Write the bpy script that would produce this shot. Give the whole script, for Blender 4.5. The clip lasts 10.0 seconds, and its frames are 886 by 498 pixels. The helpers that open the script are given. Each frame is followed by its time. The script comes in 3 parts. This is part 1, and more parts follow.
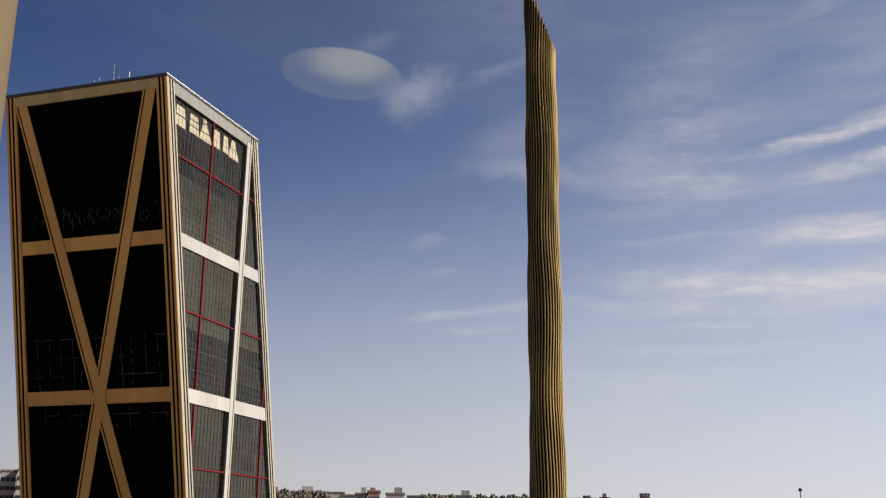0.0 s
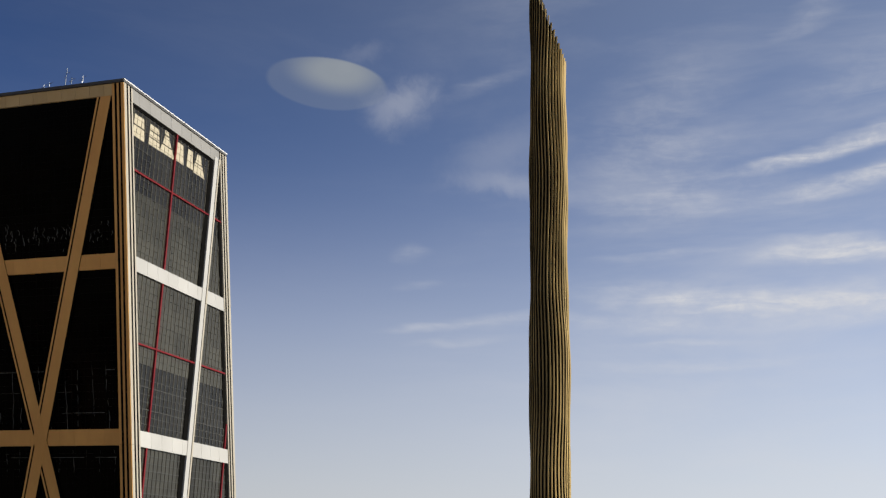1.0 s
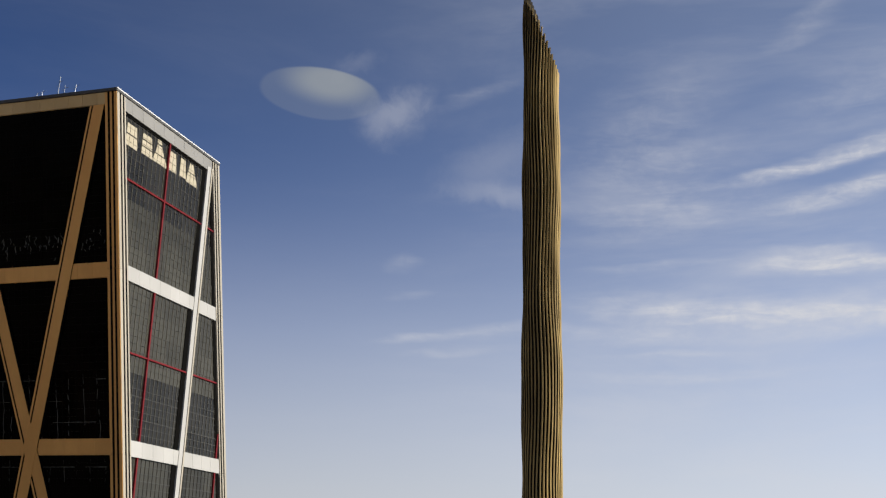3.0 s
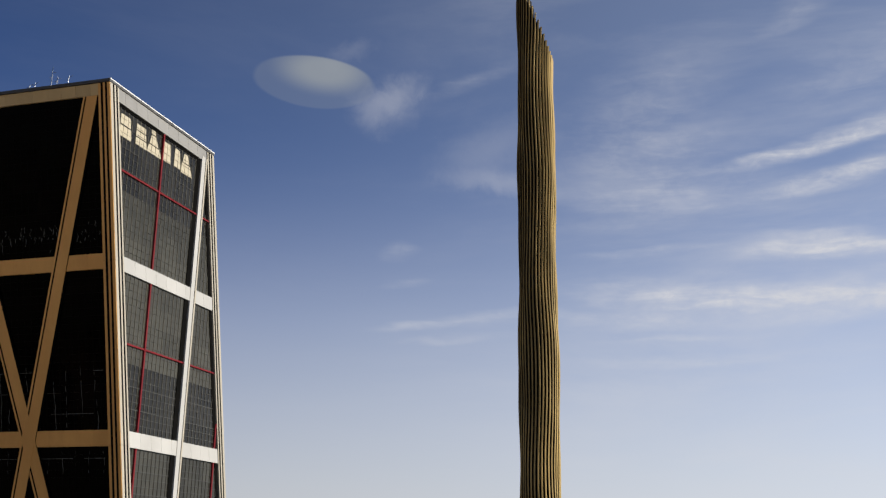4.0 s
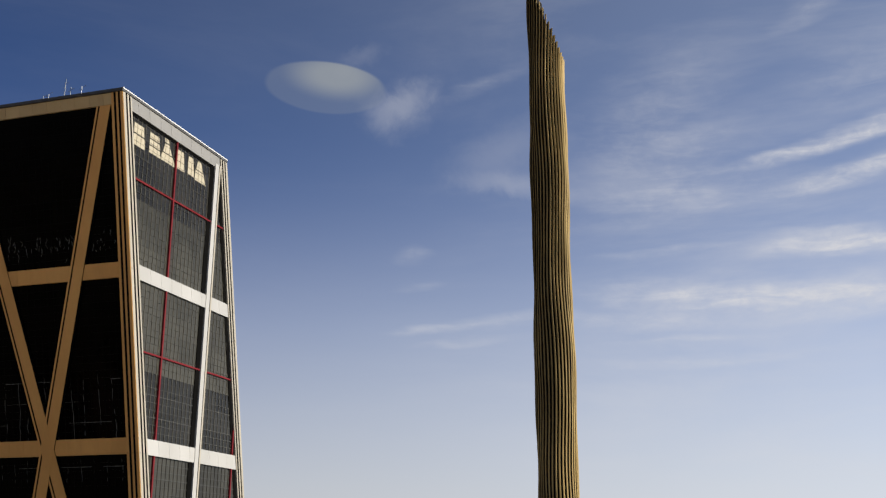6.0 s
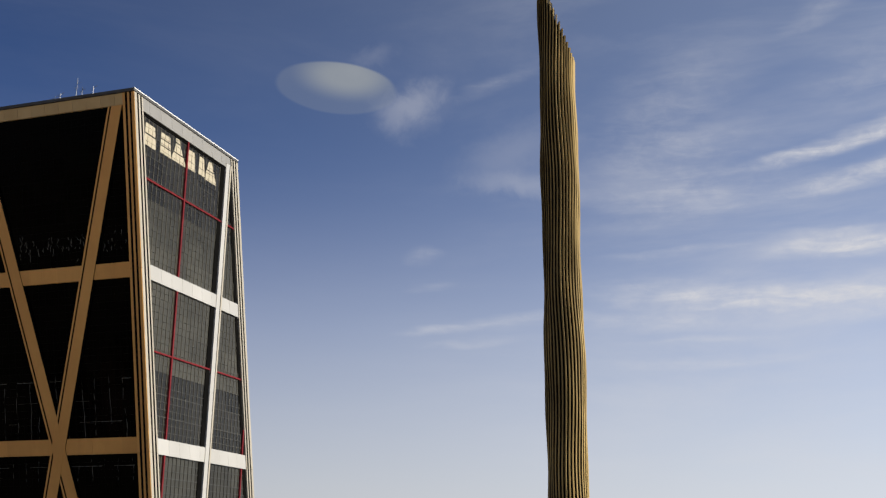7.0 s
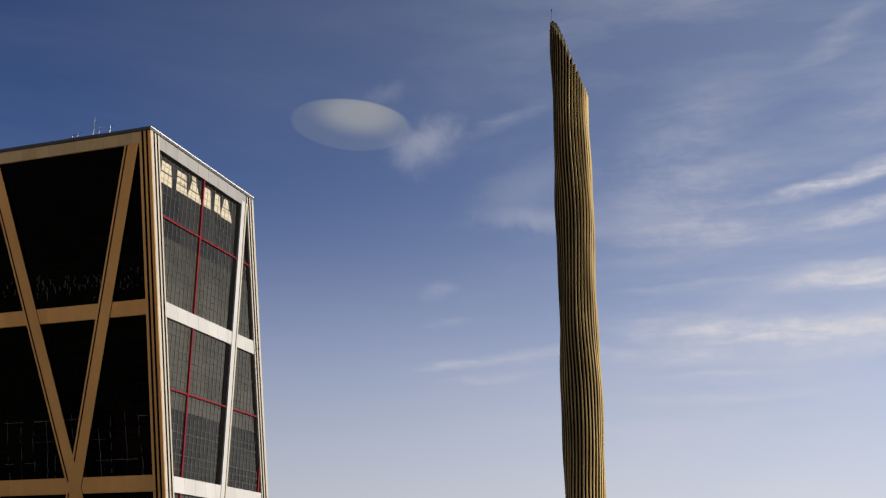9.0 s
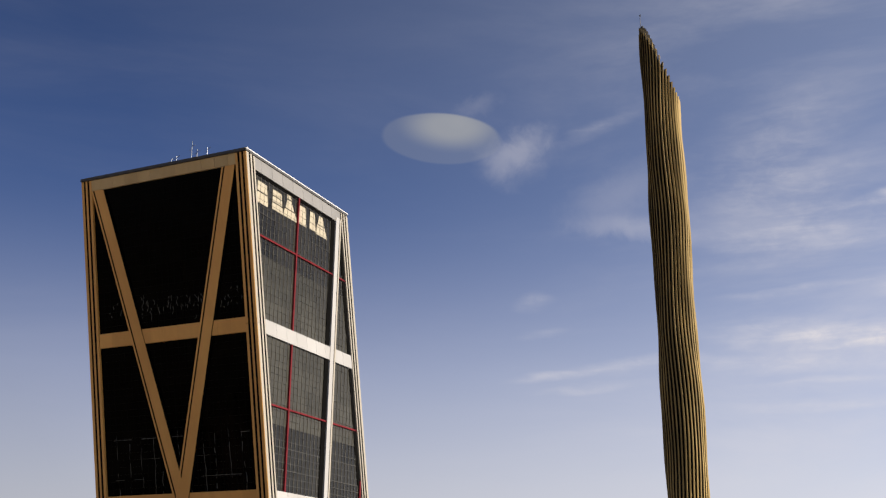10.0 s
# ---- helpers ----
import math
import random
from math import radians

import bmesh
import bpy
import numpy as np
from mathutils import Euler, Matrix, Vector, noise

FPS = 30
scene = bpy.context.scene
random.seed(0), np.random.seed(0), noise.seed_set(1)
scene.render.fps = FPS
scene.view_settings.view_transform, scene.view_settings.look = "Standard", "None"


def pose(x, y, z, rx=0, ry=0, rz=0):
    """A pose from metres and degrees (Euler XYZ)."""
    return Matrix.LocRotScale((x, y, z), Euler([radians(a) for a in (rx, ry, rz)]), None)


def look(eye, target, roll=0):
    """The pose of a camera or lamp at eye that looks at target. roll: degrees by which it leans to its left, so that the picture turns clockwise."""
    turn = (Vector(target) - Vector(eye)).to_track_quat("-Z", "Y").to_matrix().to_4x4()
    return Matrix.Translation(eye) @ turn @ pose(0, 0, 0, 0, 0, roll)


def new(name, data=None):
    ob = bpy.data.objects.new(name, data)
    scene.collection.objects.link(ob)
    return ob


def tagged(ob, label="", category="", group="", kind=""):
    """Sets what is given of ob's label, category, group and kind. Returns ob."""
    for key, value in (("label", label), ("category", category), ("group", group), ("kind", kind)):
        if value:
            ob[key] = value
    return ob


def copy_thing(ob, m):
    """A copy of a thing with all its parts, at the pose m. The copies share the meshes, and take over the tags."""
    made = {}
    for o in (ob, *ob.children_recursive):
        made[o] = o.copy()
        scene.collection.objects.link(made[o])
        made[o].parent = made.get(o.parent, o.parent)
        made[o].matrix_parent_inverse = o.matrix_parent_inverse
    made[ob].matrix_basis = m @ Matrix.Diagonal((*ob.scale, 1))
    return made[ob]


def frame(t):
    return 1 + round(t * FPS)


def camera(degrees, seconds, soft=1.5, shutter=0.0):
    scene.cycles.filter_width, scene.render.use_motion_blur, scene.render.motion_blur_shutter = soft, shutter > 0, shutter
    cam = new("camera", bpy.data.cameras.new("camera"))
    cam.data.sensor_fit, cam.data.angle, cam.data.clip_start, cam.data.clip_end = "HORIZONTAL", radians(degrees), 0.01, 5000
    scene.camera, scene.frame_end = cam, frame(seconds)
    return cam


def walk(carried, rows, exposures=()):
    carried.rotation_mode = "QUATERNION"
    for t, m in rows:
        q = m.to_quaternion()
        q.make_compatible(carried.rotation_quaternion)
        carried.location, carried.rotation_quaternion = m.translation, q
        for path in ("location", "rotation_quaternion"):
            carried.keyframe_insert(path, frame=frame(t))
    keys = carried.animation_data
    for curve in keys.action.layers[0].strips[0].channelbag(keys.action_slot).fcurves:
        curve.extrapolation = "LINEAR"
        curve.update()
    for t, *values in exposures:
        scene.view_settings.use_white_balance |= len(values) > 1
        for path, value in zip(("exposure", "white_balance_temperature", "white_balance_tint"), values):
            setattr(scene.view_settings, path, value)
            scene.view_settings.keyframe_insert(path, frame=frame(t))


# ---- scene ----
EYE_Z, LOW_EYE = 40.0, 31.8
cam = camera(44.4, 10.0, soft=1.3)
# seconds, x, y, z, heading (left positive), tilt up, lean
PATH = [
    (0.0, 0.69, -17.59, 31.82, 0.95, 15.49, 0.55),
    (0.1, 0.55, -14.07, 33.46, 0.35, 15.69, 1.58),
    (0.2, 0.41, -10.55, 35.09, -0.01, 15.87, 2.25),
    (0.3, 0.28, -7.04, 36.73, 0.14, 16.18, 2.23),
    (0.4, 0.14, -3.52, 38.36, 0.26, 16.12, 2.02),
    (0.5, 0.00, 0.00, 40.00, 0.37, 15.93, 1.92),
    (1.0, 0.00, 0.00, 40.00, 0.00, 16.14, 1.42),
    (1.5, 0.00, 0.00, 40.00, -0.27, 16.66, 1.88),
    (2.0, 0.00, 0.00, 40.00, -0.25, 16.90, 1.38),
    (2.5, 0.00, 0.00, 40.00, -0.30, 16.91, 1.78),
    (4.0, 0.00, 0.00, 40.00, -0.63, 16.04, 0.84),
    (4.5, 0.00, 0.00, 40.00, -0.55, 16.09, 1.49),
    (5.0, 0.00, 0.00, 40.00, -0.63, 16.09, 1.32),
    (5.5, 0.00, 0.00, 40.00, -0.28, 16.19, 0.42),
    (7.0, 0.00, 0.00, 40.00, 0.70, 16.22, 0.38),
    (7.5, 0.00, 0.00, 40.00, 0.95, 16.38, 0.48),
    (8.0, 0.00, 0.00, 40.00, 1.30, 16.76, 0.05),
    (8.5, 0.00, 0.00, 40.00, 1.51, 17.48, 0.42),
    (9.0, 0.00, 0.00, 40.00, 1.54, 18.08, 0.21),
    (9.5, 0.00, 0.00, 40.00, 2.81, 18.29, 0.12),
    (10.0, 0.00, 0.00, 40.00, 6.74, 18.69, 0.26),
]
walk(cam, [(t, pose(x, y, z, 90 + p, 0, h) @ pose(0, 0, 0, 0, 0, r)) for t, x, y, z, h, p, r in PATH],
     exposures=[(0.0, 0.36, 6720, 10), (0.6, 0.39, 6440, 7), (1.2, 0.37, 6390, 7), (2.0, 0.36, 6340, 8), (5.0, 0.37, 6330, 8), (7.0, 0.39, 6420, 8), (7.6, 0.38, 6420, 6), (8.1, 0.38, 6420, 6), (8.6, 0.38, 6480, 9),
                (9.5, 0.37, 6520, 11), (10.0, 0.52, 6660, 12)])

# ---- sky, sun ----
SUN_AZ, SUN_EL = 100.0, 30.0          # from straight ahead to the right, and above the horizon

sun_data = bpy.data.lights.new("sun", "SUN")
sun_data.energy, sun_data.angle, sun_data.color = 5.0, radians(0.53), (1.0, 0.93, 0.82)
sun = new("sun", sun_data)
_a, _e = radians(SUN_AZ), radians(SUN_EL)
SUN_DIR = Vector((math.sin(_a) * math.cos(_e), math.cos(_a) * math.cos(_e), math.sin(_e)))
GLOW_DIR = Vector((math.sin(radians(85)) * math.cos(_e), math.cos(radians(85)) * math.cos(_e), math.sin(_e)))   # middle of the pale side of the sky
sun.matrix_world = look(SUN_DIR * 300, (0, 0, 0))


class Nodes:
    """A thin wrapper to write node trees in few words."""

    def __init__(self, tree):
        self.tree = tree
        tree.nodes.clear()

    def add(self, kind, ins=None, operation="", interpolation="", mapping="", blend=""):
        n = self.tree.nodes.new(kind)
        if operation:
            n.operation = operation
        if interpolation:
            n.interpolation_type = interpolation
        if mapping:
            n.vector_type = mapping
        if blend:
            n.data_type, n.blend_type = "RGBA", blend
        for k, v in (ins or {}).items():
            if isinstance(v, bpy.types.NodeSocket):
                self.tree.links.new(v, n.inputs[k])
            else:
                n.inputs[k].default_value = v
        return n

    def math(self, op, a, b=0.0, c=0.0):
        return self.add("ShaderNodeMath", {0: a, 1: b, 2: c}, operation=op).outputs[0]

    def ramp(self, v, a, b, lo=0.0, hi=1.0, smooth=True):
        return self.add("ShaderNodeMapRange", {"Value": v, "From Min": a, "From Max": b, "To Min": lo, "To Max": hi},
                        interpolation="SMOOTHSTEP" if smooth else "LINEAR").outputs[0]

    def mix(self, f, a, b, blend="MIX"):
        n = self.add("ShaderNodeMix", blend=blend)
        for s, v in ((n.inputs[0], f), (n.inputs[6], a), (n.inputs[7], b)):
            if isinstance(v, bpy.types.NodeSocket):
                self.tree.links.new(v, s)
            else:
                s.default_value = v
        return n.outputs[2]

    def noise(self, vec, scale, detail=4.0, rough=0.55, distortion=0.0):
        return self.add("ShaderNodeTexNoise", {"Vector": vec, "Scale": scale, "Detail": detail, "Roughness": rough,
                                               "Distortion": distortion})


def make_sky():
    world = bpy.data.worlds.new("sky")
    scene.world = world
    world.use_nodes = True
    n = Nodes(world.node_tree)
    tc = n.add("ShaderNodeTexCoord").outputs["Generated"]
    sky = n.add("ShaderNodeTexSky")
    sky.sky_type, sky.sun_disc = "NISHITA", False
    sky.sun_elevation, sky.sun_rotation = radians(SUN_EL), radians(SUN_AZ)
    sky.altitude, sky.air_density, sky.dust_density, sky.ozone_density = 650.0, 1.0, 1.0, 3.0
    xyz = n.add("ShaderNodeSeparateXYZ", {0: tc}).outputs
    az = n.math("MULTIPLY", n.math("ARCTAN2", xyz[0], xyz[1]), 57.2958)
    el = n.math("MULTIPLY", n.math("ARCSINE", xyz[2]), 57.2958)
    p = n.add("ShaderNodeCombineXYZ", {0: az, 1: el, 2: 0.0}).outputs[0]
    # clear air: deep blue aloft, a pale band of haze along the horizon
    base = n.mix(1.0, sky.outputs[0], (0.493, 0.57, 0.822, 1), "MULTIPLY")
    haze = n.ramp(el, -5.0, 23.0, 0.92, 0.0)
    base = n.mix(haze, base, (6.9, 6.75, 6.8, 1))
    # forward-scattered light on the sun's side, deeper blue away from it
    toward = n.add("ShaderNodeVectorMath", {0: tc, 1: tuple(GLOW_DIR)}, operation="DOT_PRODUCT").outputs["Value"]
    base = n.mix(n.ramp(toward, -0.05, 1.0, 0.0, 0.40, False), base, (5.3, 6.1, 7.6, 1))
    gain = n.math("MULTIPLY", n.ramp(toward, -0.25, 0.46, 0.80, 1.18, False), n.ramp(el, 12.0, 32.0, 1.14, 0.80, False))
    gain = n.math("MULTIPLY", gain, n.ramp(toward, -0.70, -0.16, 0.60, 1.0))
    base = n.mix(1.0, base, n.add("ShaderNodeCombineColor", {0: gain, 1: gain, 2: gain}).outputs[0], "MULTIPLY")
    # wind-drawn coordinates for the cirrus
    st = n.add("ShaderNodeMapping", {"Vector": p, "Rotation": (0, 0, radians(-8)), "Scale": (0.16, 0.75, 1)}).outputs[0]
    warp = n.noise(st, 1.0, 3.0, 0.5).outputs["Color"]
    off = n.add("ShaderNodeVectorMath", {0: warp, 1: (0.5, 0.5, 0.5)}, operation="SUBTRACT").outputs[0]
    off = n.add("ShaderNodeVectorMath", {0: off, 1: (3.2, 1.5, 0)}, operation="MULTIPLY").outputs[0]
    q = n.add("ShaderNodeVectorMath", {0: p, 1: off}, operation="ADD").outputs[0]
    fib = n.noise(n.add("ShaderNodeMapping", {"Vector": q, "Rotation": (0, 0, radians(-10)), "Scale": (0.22, 1.3, 1)}).outputs[0],
                  1.0, 5.0, 0.55).outputs["Fac"]
    fibre = n.ramp(fib, 0.3, 0.72, 0.45, 1.25)

    def puff(centre, half, turn, strength, src=q, soft=0.0):
        m = n.add("ShaderNodeMapping", {"Vector": src, "Location": (*centre, 0), "Rotation": (0, 0, radians(turn)),
                                        "Scale": (*half, 1)}, mapping="TEXTURE").outputs[0]
        r = n.add("ShaderNodeVectorMath", {0: m}, operation="LENGTH").outputs["Value"]
        return n.ramp(r, 1.0, soft, 0.0, strength)

    total = None
    # centre (degrees right of straight ahead, degrees up), half size, turn, strength
    for c, h, turn, s in (
            ((20.8, 20.6), (5.8, 0.72), 8.5, 0.74), ((26.0, 21.4), (5.0, 1.0), 6, 0.60),
            ((21.5, 18.9), (6.2, 0.95), 9, 0.56), ((27.0, 19.8), (6.0, 1.1), 6, 0.42),
            ((19.8, 15.75), (4.8, 1.05), -1, 0.72), ((26.0, 15.2), (7.0, 0.95), -3, 0.60), ((12.0, 15.6), (6.0, 0.32), 3, 0.24),
            ((13.5, 13.4), (8.2, 1.35), -3, 0.60), ((22.0, 12.9), (9.5, 1.5), -2, 0.62), ((29.0, 12.6), (8.0, 1.3), 0, 0.38),
            ((11.0, 12.2), (7.5, 0.7), -2, 0.30), ((3.6, 12.5), (4.8, 0.6), 5, 0.25), ((-0.5, 11.9), (4.0, 0.35), 6, 0.25),
            ((1.6, 11.4), (4.0, 0.30), 6, 0.18),
            ((2.4, 25.0), (4.0, 0.6), 20, 0.12), ((20.6, 27.5), (3.6, 0.9), 28, 0.18), ((13.0, 18.6), (8.5, 2.2), 5, 0.22),
            ((12.0, 21.2), (8.0, 3.4), 5, 0.18), ((12.5, 24.2), (6.0, 2.6), 15, 0.12), ((14.0, 10.1), (8.0, 0.6), 0, 0.20), ((12.5, 11.1), (5.5, 0.35), 2, 0.20),
            ((-1.6, 15.9), (1.3, 0.7), 0, 0.12), ((-1.5, 14.0), (1.6, 0.5), 5, 0.12), ((24.0, 24.0), (8.0, 3.0), 10, 0.14)):
        v = puff(c, h, turn, s)
        total = v if total is None else n.math("ADD", total, v)
    total = n.math("MULTIPLY", total, fibre)
    curd = n.noise(n.add("ShaderNodeMapping", {"Vector": p, "Scale": (0.7, 1.3, 1)}).outputs[0], 1.2, 5.0, 0.6, 0.5).outputs["Fac"]
    total = n.math("MULTIPLY", total, n.ramp(curd, 0.3, 0.7, 0.72, 1.22))
    # soft tufts beside the oval reflection
    soft = n.noise(p, 0.55, 5.0, 0.6, 0.3)
    so = n.add("ShaderNodeVectorMath", {0: soft.outputs["Color"], 1: (0.5, 0.5, 0.5)}, operation="SUBTRACT").outputs[0]
    so = n.add("ShaderNodeVectorMath", {0: so, 1: (2.4, 2.0, 0)}, operation="MULTIPLY").outputs[0]
    ts = n.add("ShaderNodeVectorMath", {0: p, 1: so}, operation="ADD").outputs[0]
    for c, h, turn, s in (((-1.9, 24.0), (2.2, 1.1), 25, 0.15), ((-3.7, 23.2), (1.9, 1.4), 0, 0.12), ((-2.5, 23.5), (3.0, 1.8), 20, 0.14),
                          ((-5.0, 26.1), (2.0, 0.9), 25, 0.08), ((3.6, 19.5), (4.3, 1.0), -6, 0.18), ((3.4, 21.2), (4.8, 2.2), 15, 0.14),
                          ((9.5, 19.6), (6.0, 2.0), 5, 0.12)):
        total = n.math("ADD", total, puff(c, h, turn, s, ts))
    # thin veil that goes on over the whole sky
    veil = n.noise(n.add("ShaderNodeMapping", {"Vector": tc, "Scale": (2.0, 2.0, 9.0)}).outputs[0], 1.3, 6.0, 0.6, 0.4).outputs["Fac"]
    total = n.math("ADD", total, n.math("MULTIPLY", n.ramp(veil, 0.36, 0.8, 0.02, 0.34), n.ramp(az, -9.0, 16.0, 0.12, 1.0)))
    total = n.math("MINIMUM", total, 0.9)
    col = n.mix(total, base, (7.6, 7.4, 7.6, 1))
    # smooth oval window reflection, painted into the sky: a bright cap in a thinner hull
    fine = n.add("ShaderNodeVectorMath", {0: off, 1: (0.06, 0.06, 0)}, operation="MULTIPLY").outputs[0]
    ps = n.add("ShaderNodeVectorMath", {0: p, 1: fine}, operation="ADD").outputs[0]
    reflection_hull = puff((-6.85, 24.5), (3.6, 1.38), -3, 0.12, ps, 0.90)
    reflection_cap = n.math("MULTIPLY", reflection_hull, puff((-6.3, 25.13), (3.5, 1.45), -3, 4.0, ps, 0.25))
    col = n.mix(n.math("ADD", reflection_hull, reflection_cap), col, (4.3, 4.4, 4.2, 1))
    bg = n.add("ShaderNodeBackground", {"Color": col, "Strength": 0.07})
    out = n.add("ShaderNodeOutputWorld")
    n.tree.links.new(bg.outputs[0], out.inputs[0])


make_sky()


# ---- materials ----
def material(name, a, b=None, rough=0.5, metal=0.0, scale=0.6, fine=9.0, bump=0.0, piece=0.0, streak=1.0, spec=0.5, bump_scale=None, ior=1.5):
    """Two tones mixed at two scales, with relief; piece: how far single pieces differ in brightness."""
    m = bpy.data.materials.new(name)
    m.use_nodes = True
    n = Nodes(m.node_tree)
    b = b or tuple(c * 0.75 for c in a)
    co = n.add("ShaderNodeTexCoord").outputs["Object"]
    co = n.add("ShaderNodeMapping", {"Vector": co, "Scale": (1, 1, streak)}).outputs[0]
    big = n.ramp(n.noise(co, scale, 5.0, 0.6).outputs["Fac"], 0.3, 0.7)
    small = n.noise(co, fine, 4.0, 0.6).outputs["Fac"]
    f = n.math("ADD", n.math("MULTIPLY", big, 0.7), n.math("MULTIPLY", small, 0.3))
    col = n.mix(f, (*a, 1), (*b, 1))
    if piece:
        rnd = n.add("ShaderNodeObjectInfo").outputs["Random"]
        k = n.ramp(rnd, 0, 1, 1 - piece, 1 + piece, False)
        grey = n.add("ShaderNodeCombineColor", {0: k, 1: k, 2: k}).outputs[0]
        col = n.mix(1.0, col, grey, "MULTIPLY")
    r = n.ramp(small, 0.2, 0.8, max(rough - 0.08, 0.02), min(rough + 0.08, 1), False)
    bs = n.add("ShaderNodeBsdfPrincipled", {"Base Color": col, "Roughness": r, "Metallic": metal, "Specular IOR Level": spec, "IOR": ior})
    if bump:
        h = n.noise(co, bump_scale or fine, 3.0, 0.5).outputs["Fac"]
        bp = n.add("ShaderNodeBump", {"Height": h, "Strength": 1.0, "Distance": bump})
        n.tree.links.new(bp.outputs[0], bs.inputs["Normal"])
    out = n.add("ShaderNodeOutputMaterial")
    n.tree.links.new(bs.outputs[0], out.inputs[0])
    return m


# warm bounce light on the front face is put into its cladding colour
M_WARM = material("warm_lit_cladding", (0.74, 0.385, 0.10), (0.58, 0.28, 0.065), 0.45, 0.0, 0.12, 2.5, 0.01, 0.06, 0.4)
M_WARM_TOP = material("pale_warm_lit_cladding", (0.56, 0.40, 0.185), (0.46, 0.31, 0.125), 0.45, 0.0, 0.15, 2.5, 0.01, 0.08, 0.4)
M_WHITE = material("pale_cladding", (0.43, 0.415, 0.385), (0.37, 0.355, 0.325), 0.4, 0.0, 0.15, 2.0, 0.008, 0.05, 0.4)
M_GREYWHITE = material("grey_cladding", (0.26, 0.248, 0.226), (0.21, 0.2, 0.18), 0.4, 0.0, 0.15, 2.0, 0.008, 0.06, 0.4)
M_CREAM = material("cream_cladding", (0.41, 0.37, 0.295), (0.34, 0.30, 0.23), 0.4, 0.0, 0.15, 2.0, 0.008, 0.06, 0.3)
M_EDGE_LIT = material("sunlit_roof_edge", (0.72, 0.71, 0.68), (0.64, 0.62, 0.6), 0.35)
M_DARK = material("recess_shade", (0.007, 0.0065, 0.006), (0.004, 0.004, 0.004), 0.9, 0.0, 0.4, 4.0, spec=0.0)
# front glass based blacker than the side's, for the dark ground it mirrors
M_GLASS = material("blackened_glass", (0.0022, 0.0017, 0.0012), (0.0003, 0.0003, 0.0003), 0.05, 0.0, 0.28, 2.2, 0.035, 0.6, 1.0, 0.02, 0.5)
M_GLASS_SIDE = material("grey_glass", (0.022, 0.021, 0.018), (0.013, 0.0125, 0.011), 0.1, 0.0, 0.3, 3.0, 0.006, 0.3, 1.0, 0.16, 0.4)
# mid and pale glass: mirrored sky haze put into the base colour
M_GLASS_MID = material("glass_mid_reflection_tone", (0.044, 0.042, 0.033), (0.028, 0.027, 0.022), 0.1, 0.0, 0.3, 3.0, 0.006, 0.3, 1.0, 0.16, 0.4)
M_GLASS_PALE = material("glass_pale_reflection_tone", (0.056, 0.053, 0.042), (0.042, 0.04, 0.032), 0.1, 0.0, 0.3, 3.0, 0.006, 0.2, 1.0, 0.16, 0.4)
M_REFLECTION = material("pale_reflection", (0.13, 0.13, 0.115), (0.05, 0.05, 0.045), 0.7, spec=0.0)
# bars toned by face: black on the shaded front, pale on sunlit uprights
M_MULL = material("shaded_mullion", (0.0022, 0.002, 0.002), None, 0.3, 0.0, spec=0.03)
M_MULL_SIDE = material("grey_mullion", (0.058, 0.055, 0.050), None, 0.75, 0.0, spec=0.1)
M_LEVEL_BAR = material("grey_level_bar", (0.06, 0.059, 0.056), (0.045, 0.044, 0.041), 0.75, spec=0.1)
M_MULL_UP = material("sunlit_mullion", (0.12, 0.112, 0.09), None, 0.75, spec=0.1)
M_RED = material("red_rail", (0.17, 0.016, 0.02), (0.12, 0.010, 0.014), 0.75, spec=0.1)
M_SIGN = material("cream_sign", (0.44, 0.385, 0.275), (0.38, 0.325, 0.22), 0.5, 0, 0.6, 3.0)
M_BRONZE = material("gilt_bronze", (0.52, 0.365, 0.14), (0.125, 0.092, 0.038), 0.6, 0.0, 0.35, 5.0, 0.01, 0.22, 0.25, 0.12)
M_BRONZE_SHADE = material("shaded_bronze", (0.024, 0.018, 0.009), (0.012, 0.009, 0.005), 0.8, 0.0, 0.4, 4.0, spec=0.1)
M_STEEL = material("grey_steel", (0.2, 0.2, 0.21), None, 0.4, 0.6)
# roof edge in its shaded tone; the sunlit side has a brighter copy
M_EDGE = material("shaded_roof_edge", (0.06, 0.058, 0.055), None, 0.6)
M_JET = material("jet_grey", (0.016, 0.022, 0.030), (0.012, 0.017, 0.023), 0.7, 0.0, 0.4, 3.0, spec=0.08)
M_JET_DARK = material("jet_dark", (0.012, 0.013, 0.016), None, 0.35)
M_GROUND = material("city_ground", (0.36, 0.285, 0.195), (0.13, 0.105, 0.075), 0.85, 0, 0.05, 0.4)
M_BRICK = material("far_brick", (0.30, 0.17, 0.12), (0.22, 0.12, 0.09), 0.8, 0, 0.2, 2.0)
M_STUCCO = material("far_stucco", (0.44, 0.39, 0.33), (0.35, 0.31, 0.26), 0.8, 0, 0.2, 2.0, piece=0.25)
# grey raised in tone to stand in for distance haze
M_GREY = material("far_grey", (0.33, 0.30, 0.30), (0.26, 0.24, 0.24), 0.8, 0, 0.2, 2.0, piece=0.25)
M_ROOF = material("far_roof", (0.20, 0.14, 0.11), None, 0.85)
M_WIN = material("far_window", (0.03, 0.033, 0.038), None, 0.15)
M_TAN = material("tan_edge", (0.12, 0.085, 0.042), (0.095, 0.065, 0.032), 0.75, 0, 0.5, 5.0, 0.006)
# leaf colour lightened, with the haze of distance mixed in
M_LEAF = material("hazed_foliage", (0.115, 0.10, 0.075), (0.085, 0.075, 0.055), 0.9, 0, 0.2, 1.5)


